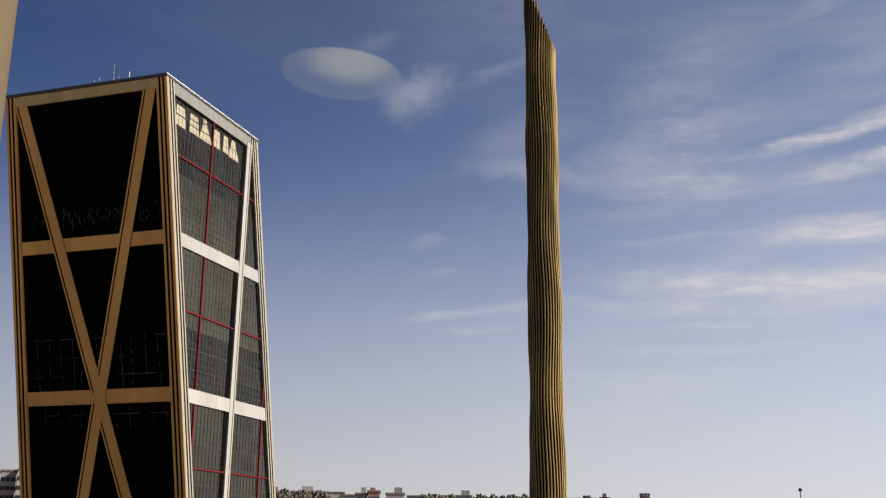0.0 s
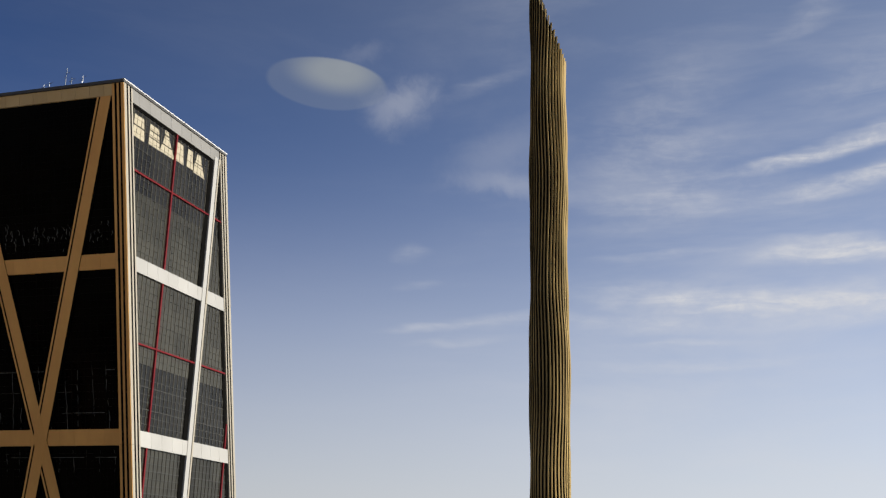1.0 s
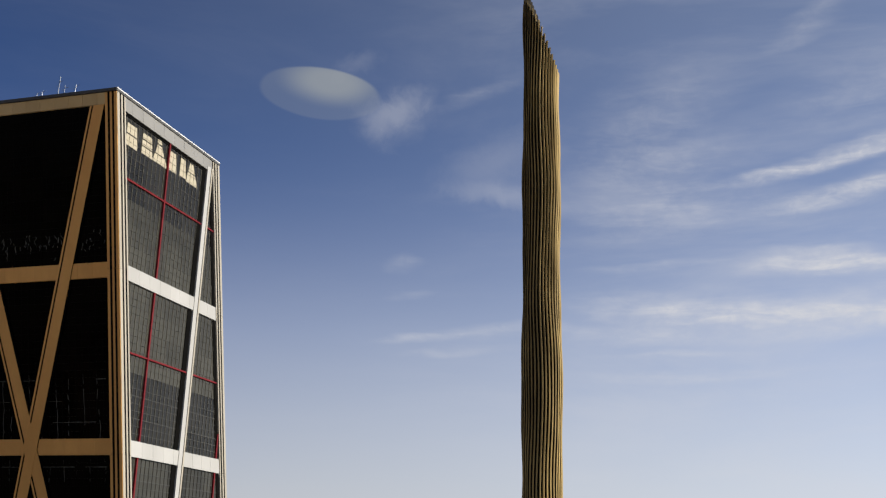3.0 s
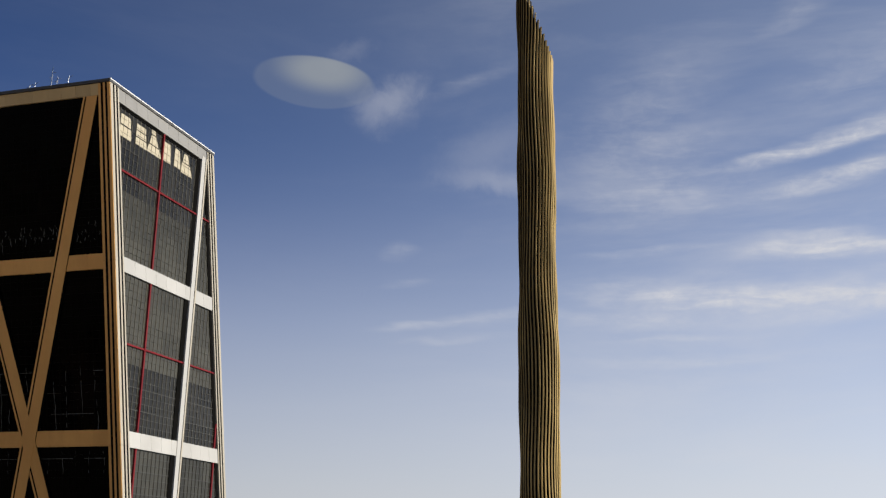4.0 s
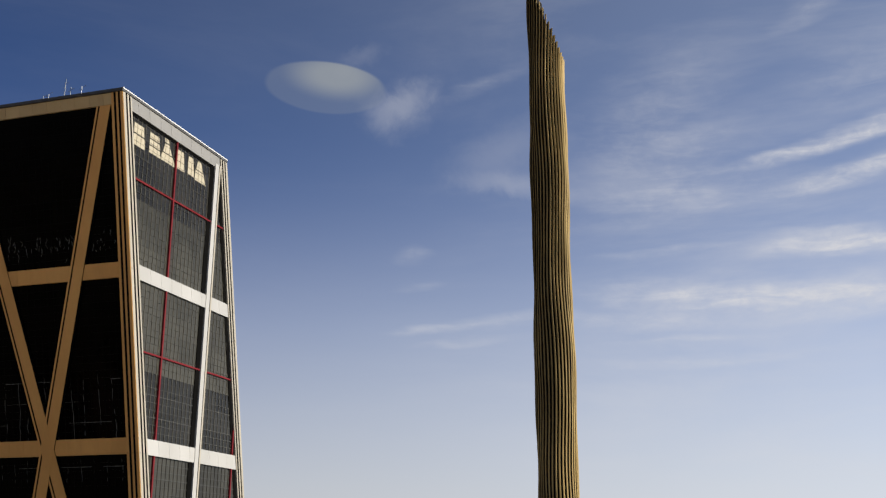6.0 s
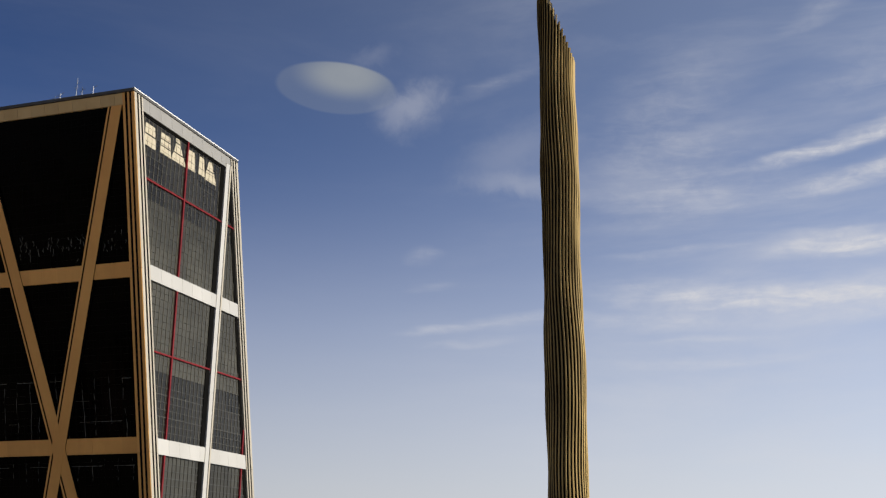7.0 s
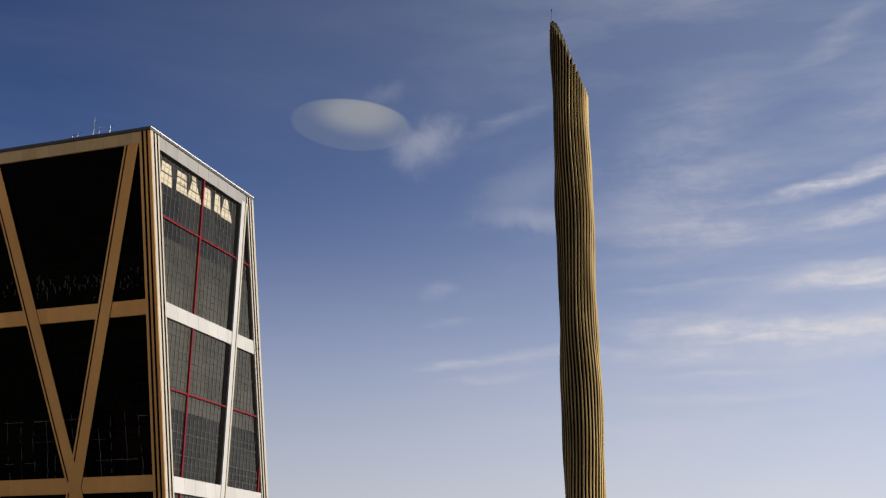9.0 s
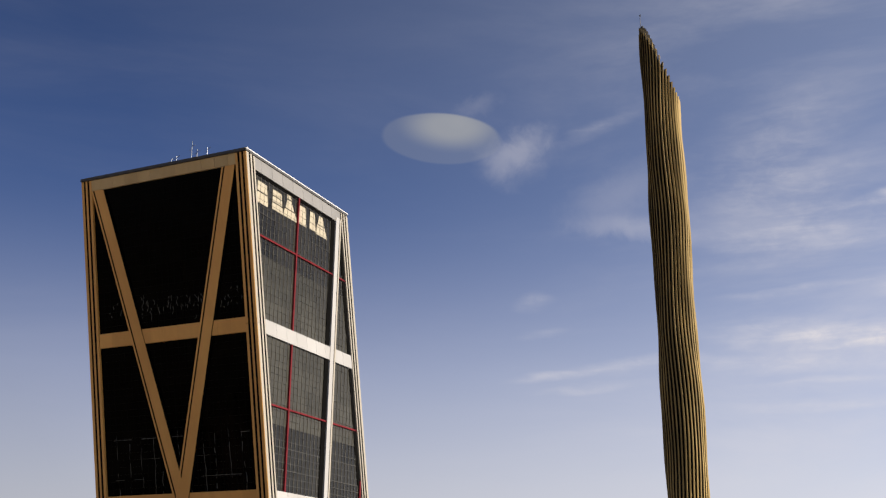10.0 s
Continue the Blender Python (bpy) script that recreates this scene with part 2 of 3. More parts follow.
# ---- building blocks ----
def mesh_from(bm, name, mat, smooth=False):
    bmesh.ops.recalc_face_normals(bm, faces=bm.faces)
    me = bpy.data.meshes.new(name)
    bm.to_mesh(me)
    bm.free()
    me.materials.append(mat)
    if smooth:
        for f in me.polygons:
            f.use_smooth = True
    return me


def part(name, bm, mat, parent, label="", smooth=False):
    ob = new(name, mesh_from(bm, name, mat, smooth))
    ob.parent = parent
    if label:
        ob["label"] = label
    return ob


def thing(name, m, label, category, group="", kind=""):
    ob = new(name)
    ob.matrix_world = m
    return tagged(ob, label, category, group, kind)


def prism(bm, near, far):
    """A closed prism between two rings of points."""
    a = [bm.verts.new(p) for p in near]
    b = [bm.verts.new(p) for p in far]
    bm.faces.new(a)
    bm.faces.new(b[::-1])
    for i in range(len(a)):
        j = (i + 1) % len(a)
        bm.faces.new((a[i], b[i], b[j], a[j]))


def box(bm, x0, x1, y0, y1, z0, z1):
    prism(bm, [(x0, y0, z0), (x1, y0, z0), (x1, y1, z0), (x0, y1, z0)], [(x0, y0, z1), (x1, y0, z1), (x1, y1, z1), (x0, y1, z1)])


def tube(bm, a, b, r0, r1, n=10):
    a, b = Vector(a), Vector(b)
    d = (b - a).normalized()
    s = d.orthogonal().normalized()
    u = d.cross(s)
    ring = lambda c, r: [c + (s * math.cos(k * math.tau / n) + u * math.sin(k * math.tau / n)) * r for k in range(n)]
    prism(bm, ring(a, r0), ring(b, r1))


# ---- ground and city ----
M_ASPHALT = material("dark_asphalt", (0.05, 0.049, 0.048), (0.036, 0.036, 0.036), 0.9, 0, 0.1, 1.5, 0.01)


def rise(x, y):
    """The ground's height: level round the towers, climbing to a low ridge ahead."""
    r, az = math.hypot(x, y), abs(math.degrees(math.atan2(x, y)))
    k = min(1.0, max(0.0, (r - 380.0) / 170.0)) * min(1.0, max(0.0, (58.0 - az) / 22.0))
    return 33.0 * k * k * (3 - 2 * k)


def make_ground():
    n = 96
    line = [5200.0 * math.copysign(abs(2 * i / n - 1) ** 2.0, 2 * i / n - 1) for i in range(n + 1)]
    verts = [(x, y, rise(x, y)) for y in line for x in line]
    m = n + 1
    faces = [(j * m + i, j * m + i + 1, (j + 1) * m + i + 1, (j + 1) * m + i) for j in range(n) for i in range(n)]
    me = bpy.data.meshes.new("ground")
    me.from_pydata(verts, [], faces)
    me.materials.append(M_GROUND)
    for f in me.polygons:
        f.use_smooth = True
    tagged(new("ground", me), "dusty grey-brown city ground reaching the horizon", "ground", "", "structure")


def city_block(name, x, y, turn, w, d, h, mat, floors, label, group, penthouse=True):
    base = rise(x, y)
    h -= base
    ob = thing(name, pose(x, y, base - 0.3, 0, 0, turn), label, "building", group)
    bm = bmesh.new()
    box(bm, -w / 2, w / 2, -d / 2, d / 2, 0, h)
    part("wall", bm, mat, ob)
    bm = bmesh.new()
    box(bm, -w / 2 - 0.4, w / 2 + 0.4, -d / 2 - 0.4, d / 2 + 0.4, h + 0.005, h + 0.7)
    roof = part("roof", bm, M_ROOF, ob)
    if penthouse:
        bm = bmesh.new()
        k = 0.5 + 0.5 * math.sin(x * 1.7 + y)
        box(bm, -w * (0.35 - 0.3 * k), w * (0.1 + 0.3 * k), -d * 0.25, d * 0.25, h + 0.705, h + 2.0 + 1.4 * k)
        part("stair_house", bm, mat, roof)
    for k in range(floors):
        z = 1.2 + (h - 1.5) * k / floors
        bm = bmesh.new()
        m = max(3, int(w / 4.2))
        for i in range(m):
            cx = -w / 2 + w * (i + 0.5) / m
            box(bm, cx - 0.8, cx + 0.8, -d / 2 - 0.06, -d / 2 + 0.05, z, z + 1.5)
            box(bm, cx - 0.8, cx + 0.8, d / 2 - 0.05, d / 2 + 0.06, z, z + 1.5)
        part("window_row", bm, M_WIN, ob)
    return ob


def polar(az, r):
    return r * math.sin(radians(az)), r * math.cos(radians(az))


def make_city():
    rnd = random.Random(4)
    mats = (M_BRICK, M_STUCCO, M_GREY, M_STUCCO)
    # skyline blocks: heading, distance, height above the eye in degrees, width in degrees
    for az, r, top, wide, k in ((-10.4, 1500, 0.74, 0.9, 2), (-8.7, 1900, 0.80, 1.3, 2), (-7.3, 2100, 0.78, 1.5, 1), (-6.3, 1700, 0.66, 0.9, 2),
                                (-5.65, 1300, 0.78, 0.6, 2), (-5.0, 1200, 0.92, 0.62, 0), (-3.85, 1500, 0.80, 0.95, 2), (-2.6, 1800, 0.66, 1.2, 1),
                                (-1.5, 1700, 0.68, 1.0, 1), (-0.3, 1900, 0.68, 1.0, 2), (0.9, 2000, 0.60, 1.2, 2), (2.2, 2200, 0.50, 1.3, 1), (3.6, 2000, 0.42, 1.4, 2),
                                (5.5, 1500, 0.60, 0.7, 2), (6.4, 1600, 0.60, 0.9, 2), (7.25, 1400, 0.66, 0.45, 2), (7.9, 1700, 0.56, 0.8, 1), (9.1, 1700, 0.58, 1.2, 2),
                                (10.6, 2100, 0.40, 1.0, 1), (12.2, 2300, 0.36, 1.3, 2), (14.0, 2200, 0.32, 1.2, 1), (16.0, 2300, 0.30, 1.5, 2), (18.0, 2300, 0.25, 1.5, 2),
                                (-22.95, 700, 1.60, 0.5, 1), (-23.6, 720, 1.55, 0.7, 2), (-22.2, 900, 1.12, 0.5, 2), (-25.3, 800, 0.9, 1.2, 1), (-27.0, 900, 0.7, 1.3, 2), (-21.0, 900, 0.6, 1.0, 0)):
        az, r = az + 0.53, 470 + 0.16 * (r - 1200) if r > 1000 else 430 + 0.2 * (r - 700)
        x, y = polar(az, r)
        h = LOW_EYE + (r + 18) * math.tan(radians(top + 2.25)) - 3.0
        w = r * radians(wide)
        words = ("red-brown brick apartment block on the far skyline", "pale stucco apartment block on the far skyline",
                 "grey apartment block on the far skyline")[k]
        city_block("apartment_building", x, y, -az, w, rnd.uniform(14, 22), h, mats[k], max(3, int((h - rise(x, y)) / 3.3)), words, "skyline blocks", rnd.random() < 0.4)
    # lower blocks all round, under the eye
    for ring, r0 in enumerate((230, 330)):
        m = 9 + ring * 4
        for i in range(m):
            az = 360 * (i + 0.5 * (ring % 2)) / m + rnd.uniform(-4, 4)
            r = r0 + rnd.uniform(-20, 20)
            x, y = polar(az, r)
            if -40 < x - 0 < 60 and 40 < y < 330 or (-120 < x < 0 and 110 < y < 290):
                continue
            k = rnd.randrange(4)
            words = ("red-brown brick apartment block with a flat roof", "pale stucco apartment block with a flat roof",
                     "grey apartment block with a flat roof", "pale stucco apartment block with a flat roof")[k]
            city_block("apartment_building", x, y, -az + rnd.choice((0, 90)) + rnd.uniform(-12, 12), rnd.uniform(22, 42), rnd.uniform(13, 20),
                       rnd.uniform(16, 33), mats[k], 6, words, "lower city blocks")
    # made-up house to carry the tan upright edge beside the camera's first place
    ob = thing("neighbouring_building", pose(-9.2, -10.6, 0), "made-up tan house that carries a near upright edge", "building")
    bm = bmesh.new()
    box(bm, -5.0, 4.7, -4.0, 3.6, 0, 52)
    part("wall", bm, M_TAN, ob)
    bm = bmesh.new()
    tube(bm, (4.68, 3.68, 0), (4.68, 3.68, 51.9), 0.32, 0.32, 24)
    part("corner_pier", bm, M_TAN, ob, "", True)
    bm = bmesh.new()
    tube(bm, (4.82, 3.33, 0), (4.82, 3.33, 51.8), 0.05, 0.05, 12)
    part("downpipe", bm, M_WHITE, ob, "pale upright line")
    bm = bmesh.new()
    box(bm, -5.3, 5.0, -4.3, 3.9, 52.005, 52.7)
    part("roof", bm, M_ROOF, ob)


def make_mast_pole():
    x, y = polar(17.6, 560)
    ob = thing("chimney_mast", pose(x, y, 0), "slim grey mast far off over the roofs", "mast")
    bm = bmesh.new()
    tube(bm, (0, 0, 20), (0, 0, LOW_EYE + 29.6), 0.6, 0.35)
    part("shaft", bm, M_GREY, ob)
    bm = bmesh.new()
    tube(bm, (0, 0, LOW_EYE + 29.605), (0, 0, LOW_EYE + 31.0), 1.0, 0.75)
    part("head", bm, M_JET_DARK, ob)


def make_far_trees():
    rnd = random.Random(9)
    verts, faces = [], []
    for az0, az1, n in ((-10.6, -7.6, 70), (-2.4, 4.5, 110), (4.8, 10.0, 14), (-28, -21, 60)):
        for i in range(n):
            az, r = rnd.uniform(az0, az1) + 0.53, rnd.uniform(500, 560)
            x, y = polar(az, r)
            top = LOW_EYE + (r + 18) * math.tan(radians(2.25 + rnd.uniform(0.25, 0.74) * (1.1 if az < -7 else 0.9)))
            for k in range(7):
                c = Vector((x + rnd.uniform(-2, 2), y + rnd.uniform(-2, 2), top - 1.4 - rnd.uniform(0, 4)))
                s = rnd.uniform(0.7, 1.5)
                b = len(verts)
                for d in ((1, 0, 0), (-1, 0, 0), (0, 1, 0), (0, -1, 0), (0, 0, 1), (0, 0, -1)):
                    verts.append(c + Vector(d) * s * rnd.uniform(0.7, 1.25))
                faces += [(b + i0, b + i1, b + i2) for i0, i1, i2 in ((0, 2, 4), (2, 1, 4), (1, 3, 4), (3, 0, 4), (2, 0, 5), (1, 2, 5), (3, 1, 5), (0, 3, 5))]
            b = len(verts)
            verts += [Vector((x - 0.5, y, 0)), Vector((x + 0.5, y, 0)), Vector((x, y + 0.6, 0)), Vector((x, y, top - 3))]
            faces += [(b, b + 1, b + 3), (b + 1, b + 2, b + 3), (b + 2, b, b + 3)]
    me = bpy.data.meshes.new("far_trees")
    me.from_pydata([tuple(v) for v in verts], [], faces)
    me.materials.append(M_LEAF)
    tagged(new("far_trees", me), "dark tree tops between the far roofs", "trees", "", "stuff")


def make_road():
    # unseen asphalt sheet, added to cut bounce light on the tower's lower front
    bm = bmesh.new()
    box(bm, -150, 70, 20, 330, -1.0, 0.12)
    tagged(new("road", mesh_from(bm, "road", M_ASPHALT)), "dark asphalt of the avenue below the towers, added unseen to cut bounce light", "road", "", "structure")


make_ground()
make_road()
make_city()
make_mast_pole()
make_far_trees()

# ---- leaning office tower ----
TOP, LEAN, WIDE, DEEP = 113.8, 0.2257, 35.0, 34.5
TOWER = pose(-52.164, 160.835, 0, 0, 0, -17.644)


def front(u, z, d):
    """A point of the overhanging face: u from the shared corner, z below the roof (negative), d outwards."""
    return (-u, -d - LEAN * z, TOP + z)


def side(v, z, d):
    """A point of the upright face: v from the shared corner."""
    return (d, v - LEAN * z, TOP + z)


def slab(bm, face, ring, d0, d1):
    prism(bm, [face(s, z, d1) for s, z in ring], [face(s, z, d0) for s, z in ring])


def bar(face, s0, s1, z0, z1, d0, d1):
    bm = bmesh.new()
    slab(bm, face, [(s0, z0), (s1, z0), (s1, z1), (s0, z1)], d0, d1)
    return bm


def strip(bm, face, a, b, half, d0, d1):
    """A slanting strip from a to b, as wide as 2 * half along the level."""
    slab(bm, face, [(a[0] - half, a[1]), (a[0] + half, a[1]), (b[0] + half, b[1]), (b[0] - half, b[1])], d0, d1)


BANDS = [(-27.35, -29.75), (-54.6, -57.1), (-81.85, -84.35), (-109.1, -111.5)]
BAYS = [(-2.4, -27.35), (-29.75, -54.6), (-57.1, -81.85), (-84.35, -109.1)]
FLOOR = -(TOP - 0.0)


def make_tower():
    ob = thing("office_tower", TOWER, "leaning office tower with dark glass and pale cladding, its front tinted as warm bounce light", "building")
    # the dark body behind everything
    bm = bmesh.new()
    e = 0.55
    prism(bm, [(-WIDE + e, e - LEAN * FLOOR, 0), (-e, e - LEAN * FLOOR, 0), (-e, DEEP - e - LEAN * FLOOR, 0), (-WIDE + e, DEEP - e - LEAN * FLOOR, 0)],
          [(-WIDE + e, e, TOP - 0.6), (-e, e, TOP - 0.6), (-e, DEEP - e, TOP - 0.6), (-WIDE + e, DEEP - e, TOP - 0.6)])
    part("core", bm, M_DARK, ob, "black core that fills the facade gaps with shade")
    # roof slab with a thin metal edge
    bm = bmesh.new()
    prism(bm, [(-WIDE - 0.05, -0.14, TOP - 0.5), (0.14, -0.14, TOP - 0.5), (0.14, DEEP + 0.05, TOP - 0.5), (-WIDE - 0.05, DEEP + 0.05, TOP - 0.5)],
          [(-WIDE - 0.05, -0.16, TOP), (0.16, -0.16, TOP), (0.16, DEEP + 0.05, TOP), (-WIDE - 0.05, DEEP + 0.05, TOP)])
    part("roof", bm, M_EDGE, ob, "flat roof with a grey metal edge")
    # top beams, in panels
    n = 12
    for i in range(n):
        a, b = 1.0 + 32.6 * i / n, 1.0 + 32.6 * (i + 1) / n - 0.05
        part("beam_panel", bar(front, a, b, -0.56, -2.4, -0.5, 0.0), M_WARM_TOP, ob)
    n = 9
    for i in range(n):
        a, b = 1.1 + 30.6 * i / n, 1.1 + 30.6 * (i + 1) / n - 0.05
        part("beam_panel", bar(side, a, b, -0.56, -2.75, -0.5, 0.0), M_GREYWHITE, ob)
    # level bands, in panels
    for z0, z1 in BANDS:
        n = 11
        for i in range(n):
            a, b = 2.25 + 30.4 * i / n, 2.25 + 30.4 * (i + 1) / n - 0.03
            part("band_panel", bar(front, a, b, z0, z1, -0.5, 0.0), M_WARM, ob)
        n = 9
        for i in range(n):
            a, b = 2.55 + 29.3 * i / n, 2.55 + 29.3 * (i + 1) / n - 0.03
            part("band_panel", bar(side, a, b, z0, z1, -0.5, 0.0), M_WHITE, ob)
    # corner columns: three ribs each with dark grooves, in storey-high lengths
    cuts = [-0.56] + [-28.5 * k for k in (1, 2, 3)] + [-TOP]
    for z0, z1 in zip(cuts, cuts[1:]):
        z1 += 0.04 if z1 > -TOP else 0
        for s0, s1, d in ((0.0, 0.52, 0.06), (0.92, 1.30, 0.06), (1.74, 2.2, 0.04)):
            part("column_rib", bar(front, s0, s1, z0, z1, -0.5, d), M_WARM, ob)
            part("column_rib", bar(front, WIDE - s1, WIDE - s0, z0, z1, -0.5, d), M_WARM, ob)
        for s0, s1, d in ((0.03, 0.70, 0.06), (1.18, 1.60, 0.06), (2.12, 2.48, 0.04)):
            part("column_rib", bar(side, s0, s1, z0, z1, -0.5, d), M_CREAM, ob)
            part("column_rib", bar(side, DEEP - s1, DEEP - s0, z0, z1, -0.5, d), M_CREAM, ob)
    # near-black sheets close behind the ribs paint in the grooves' shade
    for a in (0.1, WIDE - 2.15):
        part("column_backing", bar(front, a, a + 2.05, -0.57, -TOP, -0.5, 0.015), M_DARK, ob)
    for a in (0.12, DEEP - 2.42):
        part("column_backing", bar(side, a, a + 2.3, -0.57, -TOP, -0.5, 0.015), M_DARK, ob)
    # crossed braces of the overhanging face
    mid, zm = 16.95, -56.2
    for sgn in (1, -1):
        up = 14.45 if sgn > 0 else 13.4
        a, b = (mid + sgn * up, -2.5), (mid - sgn * up, 2 * zm + 2.5)
        dd = 0.12 if sgn > 0 else 0.16
        for half, shift, d in ((0.98, -0.25, dd), (0.16, 1.22, dd - 0.03)):
            bm = bmesh.new()
            strip(bm, front, (a[0] + shift, a[1]), (b[0] + shift, b[1]), half, -0.5, d)
            part("brace", bm, M_WARM, ob)
        # black sheet that colours in the shade of the brace's groove
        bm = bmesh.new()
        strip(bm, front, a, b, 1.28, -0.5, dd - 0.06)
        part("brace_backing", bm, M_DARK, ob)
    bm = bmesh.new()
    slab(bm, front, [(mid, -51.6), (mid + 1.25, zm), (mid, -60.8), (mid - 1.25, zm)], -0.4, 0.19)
    part("brace_node", bm, M_WARM, ob)
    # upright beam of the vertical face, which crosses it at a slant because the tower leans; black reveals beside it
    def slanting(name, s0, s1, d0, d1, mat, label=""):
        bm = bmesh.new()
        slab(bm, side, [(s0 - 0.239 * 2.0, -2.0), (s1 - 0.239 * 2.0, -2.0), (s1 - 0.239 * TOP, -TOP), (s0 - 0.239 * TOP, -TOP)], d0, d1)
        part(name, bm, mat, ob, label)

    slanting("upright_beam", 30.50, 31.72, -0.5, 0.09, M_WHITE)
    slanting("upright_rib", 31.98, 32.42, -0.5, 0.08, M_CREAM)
    # black sheet standing in for groove shade between beam and rib
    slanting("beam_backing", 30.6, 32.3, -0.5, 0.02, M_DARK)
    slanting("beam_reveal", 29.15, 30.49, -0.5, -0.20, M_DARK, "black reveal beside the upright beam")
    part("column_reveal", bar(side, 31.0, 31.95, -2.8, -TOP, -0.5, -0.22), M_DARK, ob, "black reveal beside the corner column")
    # black strip laid where the top beam's shadow falls on the glass
    part("beam_reveal", bar(side, 2.5, 31.9, -2.76, -3.25, -0.5, -0.24), M_DARK, ob, "black strip painted as shade under the top beam")
    # roof edge's sunlit side, painted bright along the top of the vertical face
    for i in range(9):
        a, b = -0.1 + 34.7 * i / 9, -0.1 + 34.7 * (i + 1) / 9 - 0.03
        part("coping", bar(side, a, b, 0.06, -0.12, -0.3, 0.2), M_EDGE_LIT, ob)
    # red rails
    for z in (-13.5, -41.0, -68.4, -96.0):
        part("red_rail", bar(side, 2.5, 31.9, z + 0.14, z - 0.14, -0.4, -0.08), M_RED, ob, "thin red rail")
    for yr in (17.4, 43.1):
        z0 = min(-2.8, (31.8 - yr) / LEAN)
        z1 = max(-TOP, (2.6 - yr) / LEAN)
        bm = bmesh.new()
        strip(bm, side, (yr + LEAN * z0, z0), (yr + LEAN * z1, z1), 0.18, -0.4, -0.02)
        part("red_rail", bm, M_RED, ob, "thin red rail")
    # panes and their fine bars
    for z0, z1 in BAYS:
        rows = 7
        h = (z1 - z0) / rows
        for i in range(rows):
            za, zb = z0 + h * i, z0 + h * (i + 1) + 0.012
            for k in range(5):
                a = 2.2 + 30.5 * k / 5
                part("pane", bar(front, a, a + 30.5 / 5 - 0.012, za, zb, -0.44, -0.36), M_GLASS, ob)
            for k in range(5):
                a = 2.5 + 29.4 * k / 5
                # pane rows coloured paler where the glass would mirror bright haze
                mat = M_GLASS_PALE if -46 < zb and za < -23 else M_GLASS_MID if -46 < zb and za < -16 or zb < -58 else M_GLASS_SIDE
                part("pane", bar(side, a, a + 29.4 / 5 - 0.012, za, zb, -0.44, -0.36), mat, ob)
        bm, bs, bt, bv = bmesh.new(), bmesh.new(), bmesh.new(), bmesh.new()
        for i in range(rows * 3):
            z = z0 + (z1 - z0) * i / (rows * 3)
            w = 0.045 if i % 3 == 0 else 0.025
            slab(bm, front, [(2.2, z + w), (32.7, z + w), (32.7, z - w), (2.2, z - w)], -0.38, -0.32)
            # level bars are wider and of another grey below this height
            if z < -46:
                w = 0.055 if i % 3 else 0.085
            slab(bt if z < -46 else bs, side, [(2.5, z + w), (31.9, z + w), (31.9, z - w), (2.5, z - w)], -0.38, -0.28)
        for i in range(1, 24):
            s = 2.2 + 30.5 * i / 24
            slab(bm, front, [(s - 0.05, z0), (s + 0.05, z0), (s + 0.05, z1), (s - 0.05, z1)], -0.38, -0.325)
        for i in range(60):
            y = 3.0 + i * 1.235
            za, zb = min(z0, (31.85 - y) / LEAN), max(z1, (2.55 - y) / LEAN)
            if za - zb > 0.3:
                strip(bv, side, (y + LEAN * za, za), (y + LEAN * zb, zb), 0.04, -0.38, -0.27)
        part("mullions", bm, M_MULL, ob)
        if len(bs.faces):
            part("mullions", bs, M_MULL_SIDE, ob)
        if len(bt.faces):
            part("sun_slats", bt, M_LEVEL_BAR, ob, "level grey bars across the lower glass")
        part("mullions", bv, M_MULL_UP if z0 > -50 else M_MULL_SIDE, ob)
    # pale lines laid on the dark glass to imitate wavering reflections
    rnd = random.Random(12)
    bm = bmesh.new()

    def squiggle(u, z, end, step, sway, width):
        """A wavering upright line of short lengths with gaps."""
        while z > end:
            v = u + rnd.uniform(-sway, sway)
            if rnd.random() < 0.72:
                strip(bm, front, (u, z), (v, z - step), width * rnd.uniform(0.5, 1.2), -0.37, -0.335)
            u, z = v, z - step

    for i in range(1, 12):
        squiggle(2.2 + 30.5 * i / 12, -44.5, -54.2, 0.8, 0.16, 0.05)
        squiggle(2.2 + 30.5 * (i - 0.5) / 12, -57.6, -61.0, 0.6, 0.16, 0.04)
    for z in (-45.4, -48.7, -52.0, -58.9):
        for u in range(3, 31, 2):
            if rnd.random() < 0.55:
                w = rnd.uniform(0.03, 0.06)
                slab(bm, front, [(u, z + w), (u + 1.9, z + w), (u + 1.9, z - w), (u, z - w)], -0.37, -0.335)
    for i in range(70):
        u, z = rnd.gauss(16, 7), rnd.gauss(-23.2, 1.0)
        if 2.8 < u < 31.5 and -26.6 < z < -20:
            squiggle(u, z, z - rnd.uniform(0.3, 1.1), 0.32, 0.28, 0.06)
    tagged(part("inner_frames", bm, M_REFLECTION, ob), "pale lines imitating reflections on the dark glass", "", "", "stuff")
    # plain far sides
    bm = bmesh.new()
    slab(bm, lambda s, z, d: (-WIDE - d, s - LEAN * z, TOP + z), [(0.4, -0.56), (DEEP - 0.4, -0.56), (DEEP - 0.4, -TOP), (0.4, -TOP)], -0.5, -0.05)
    slab(bm, lambda s, z, d: (-s, DEEP + d - LEAN * z, TOP + z), [(0.4, -0.56), (WIDE - 0.4, -0.56), (WIDE - 0.4, -TOP), (0.4, -TOP)], -0.5, -0.05)
    part("far_facade", bm, M_GLASS, ob)


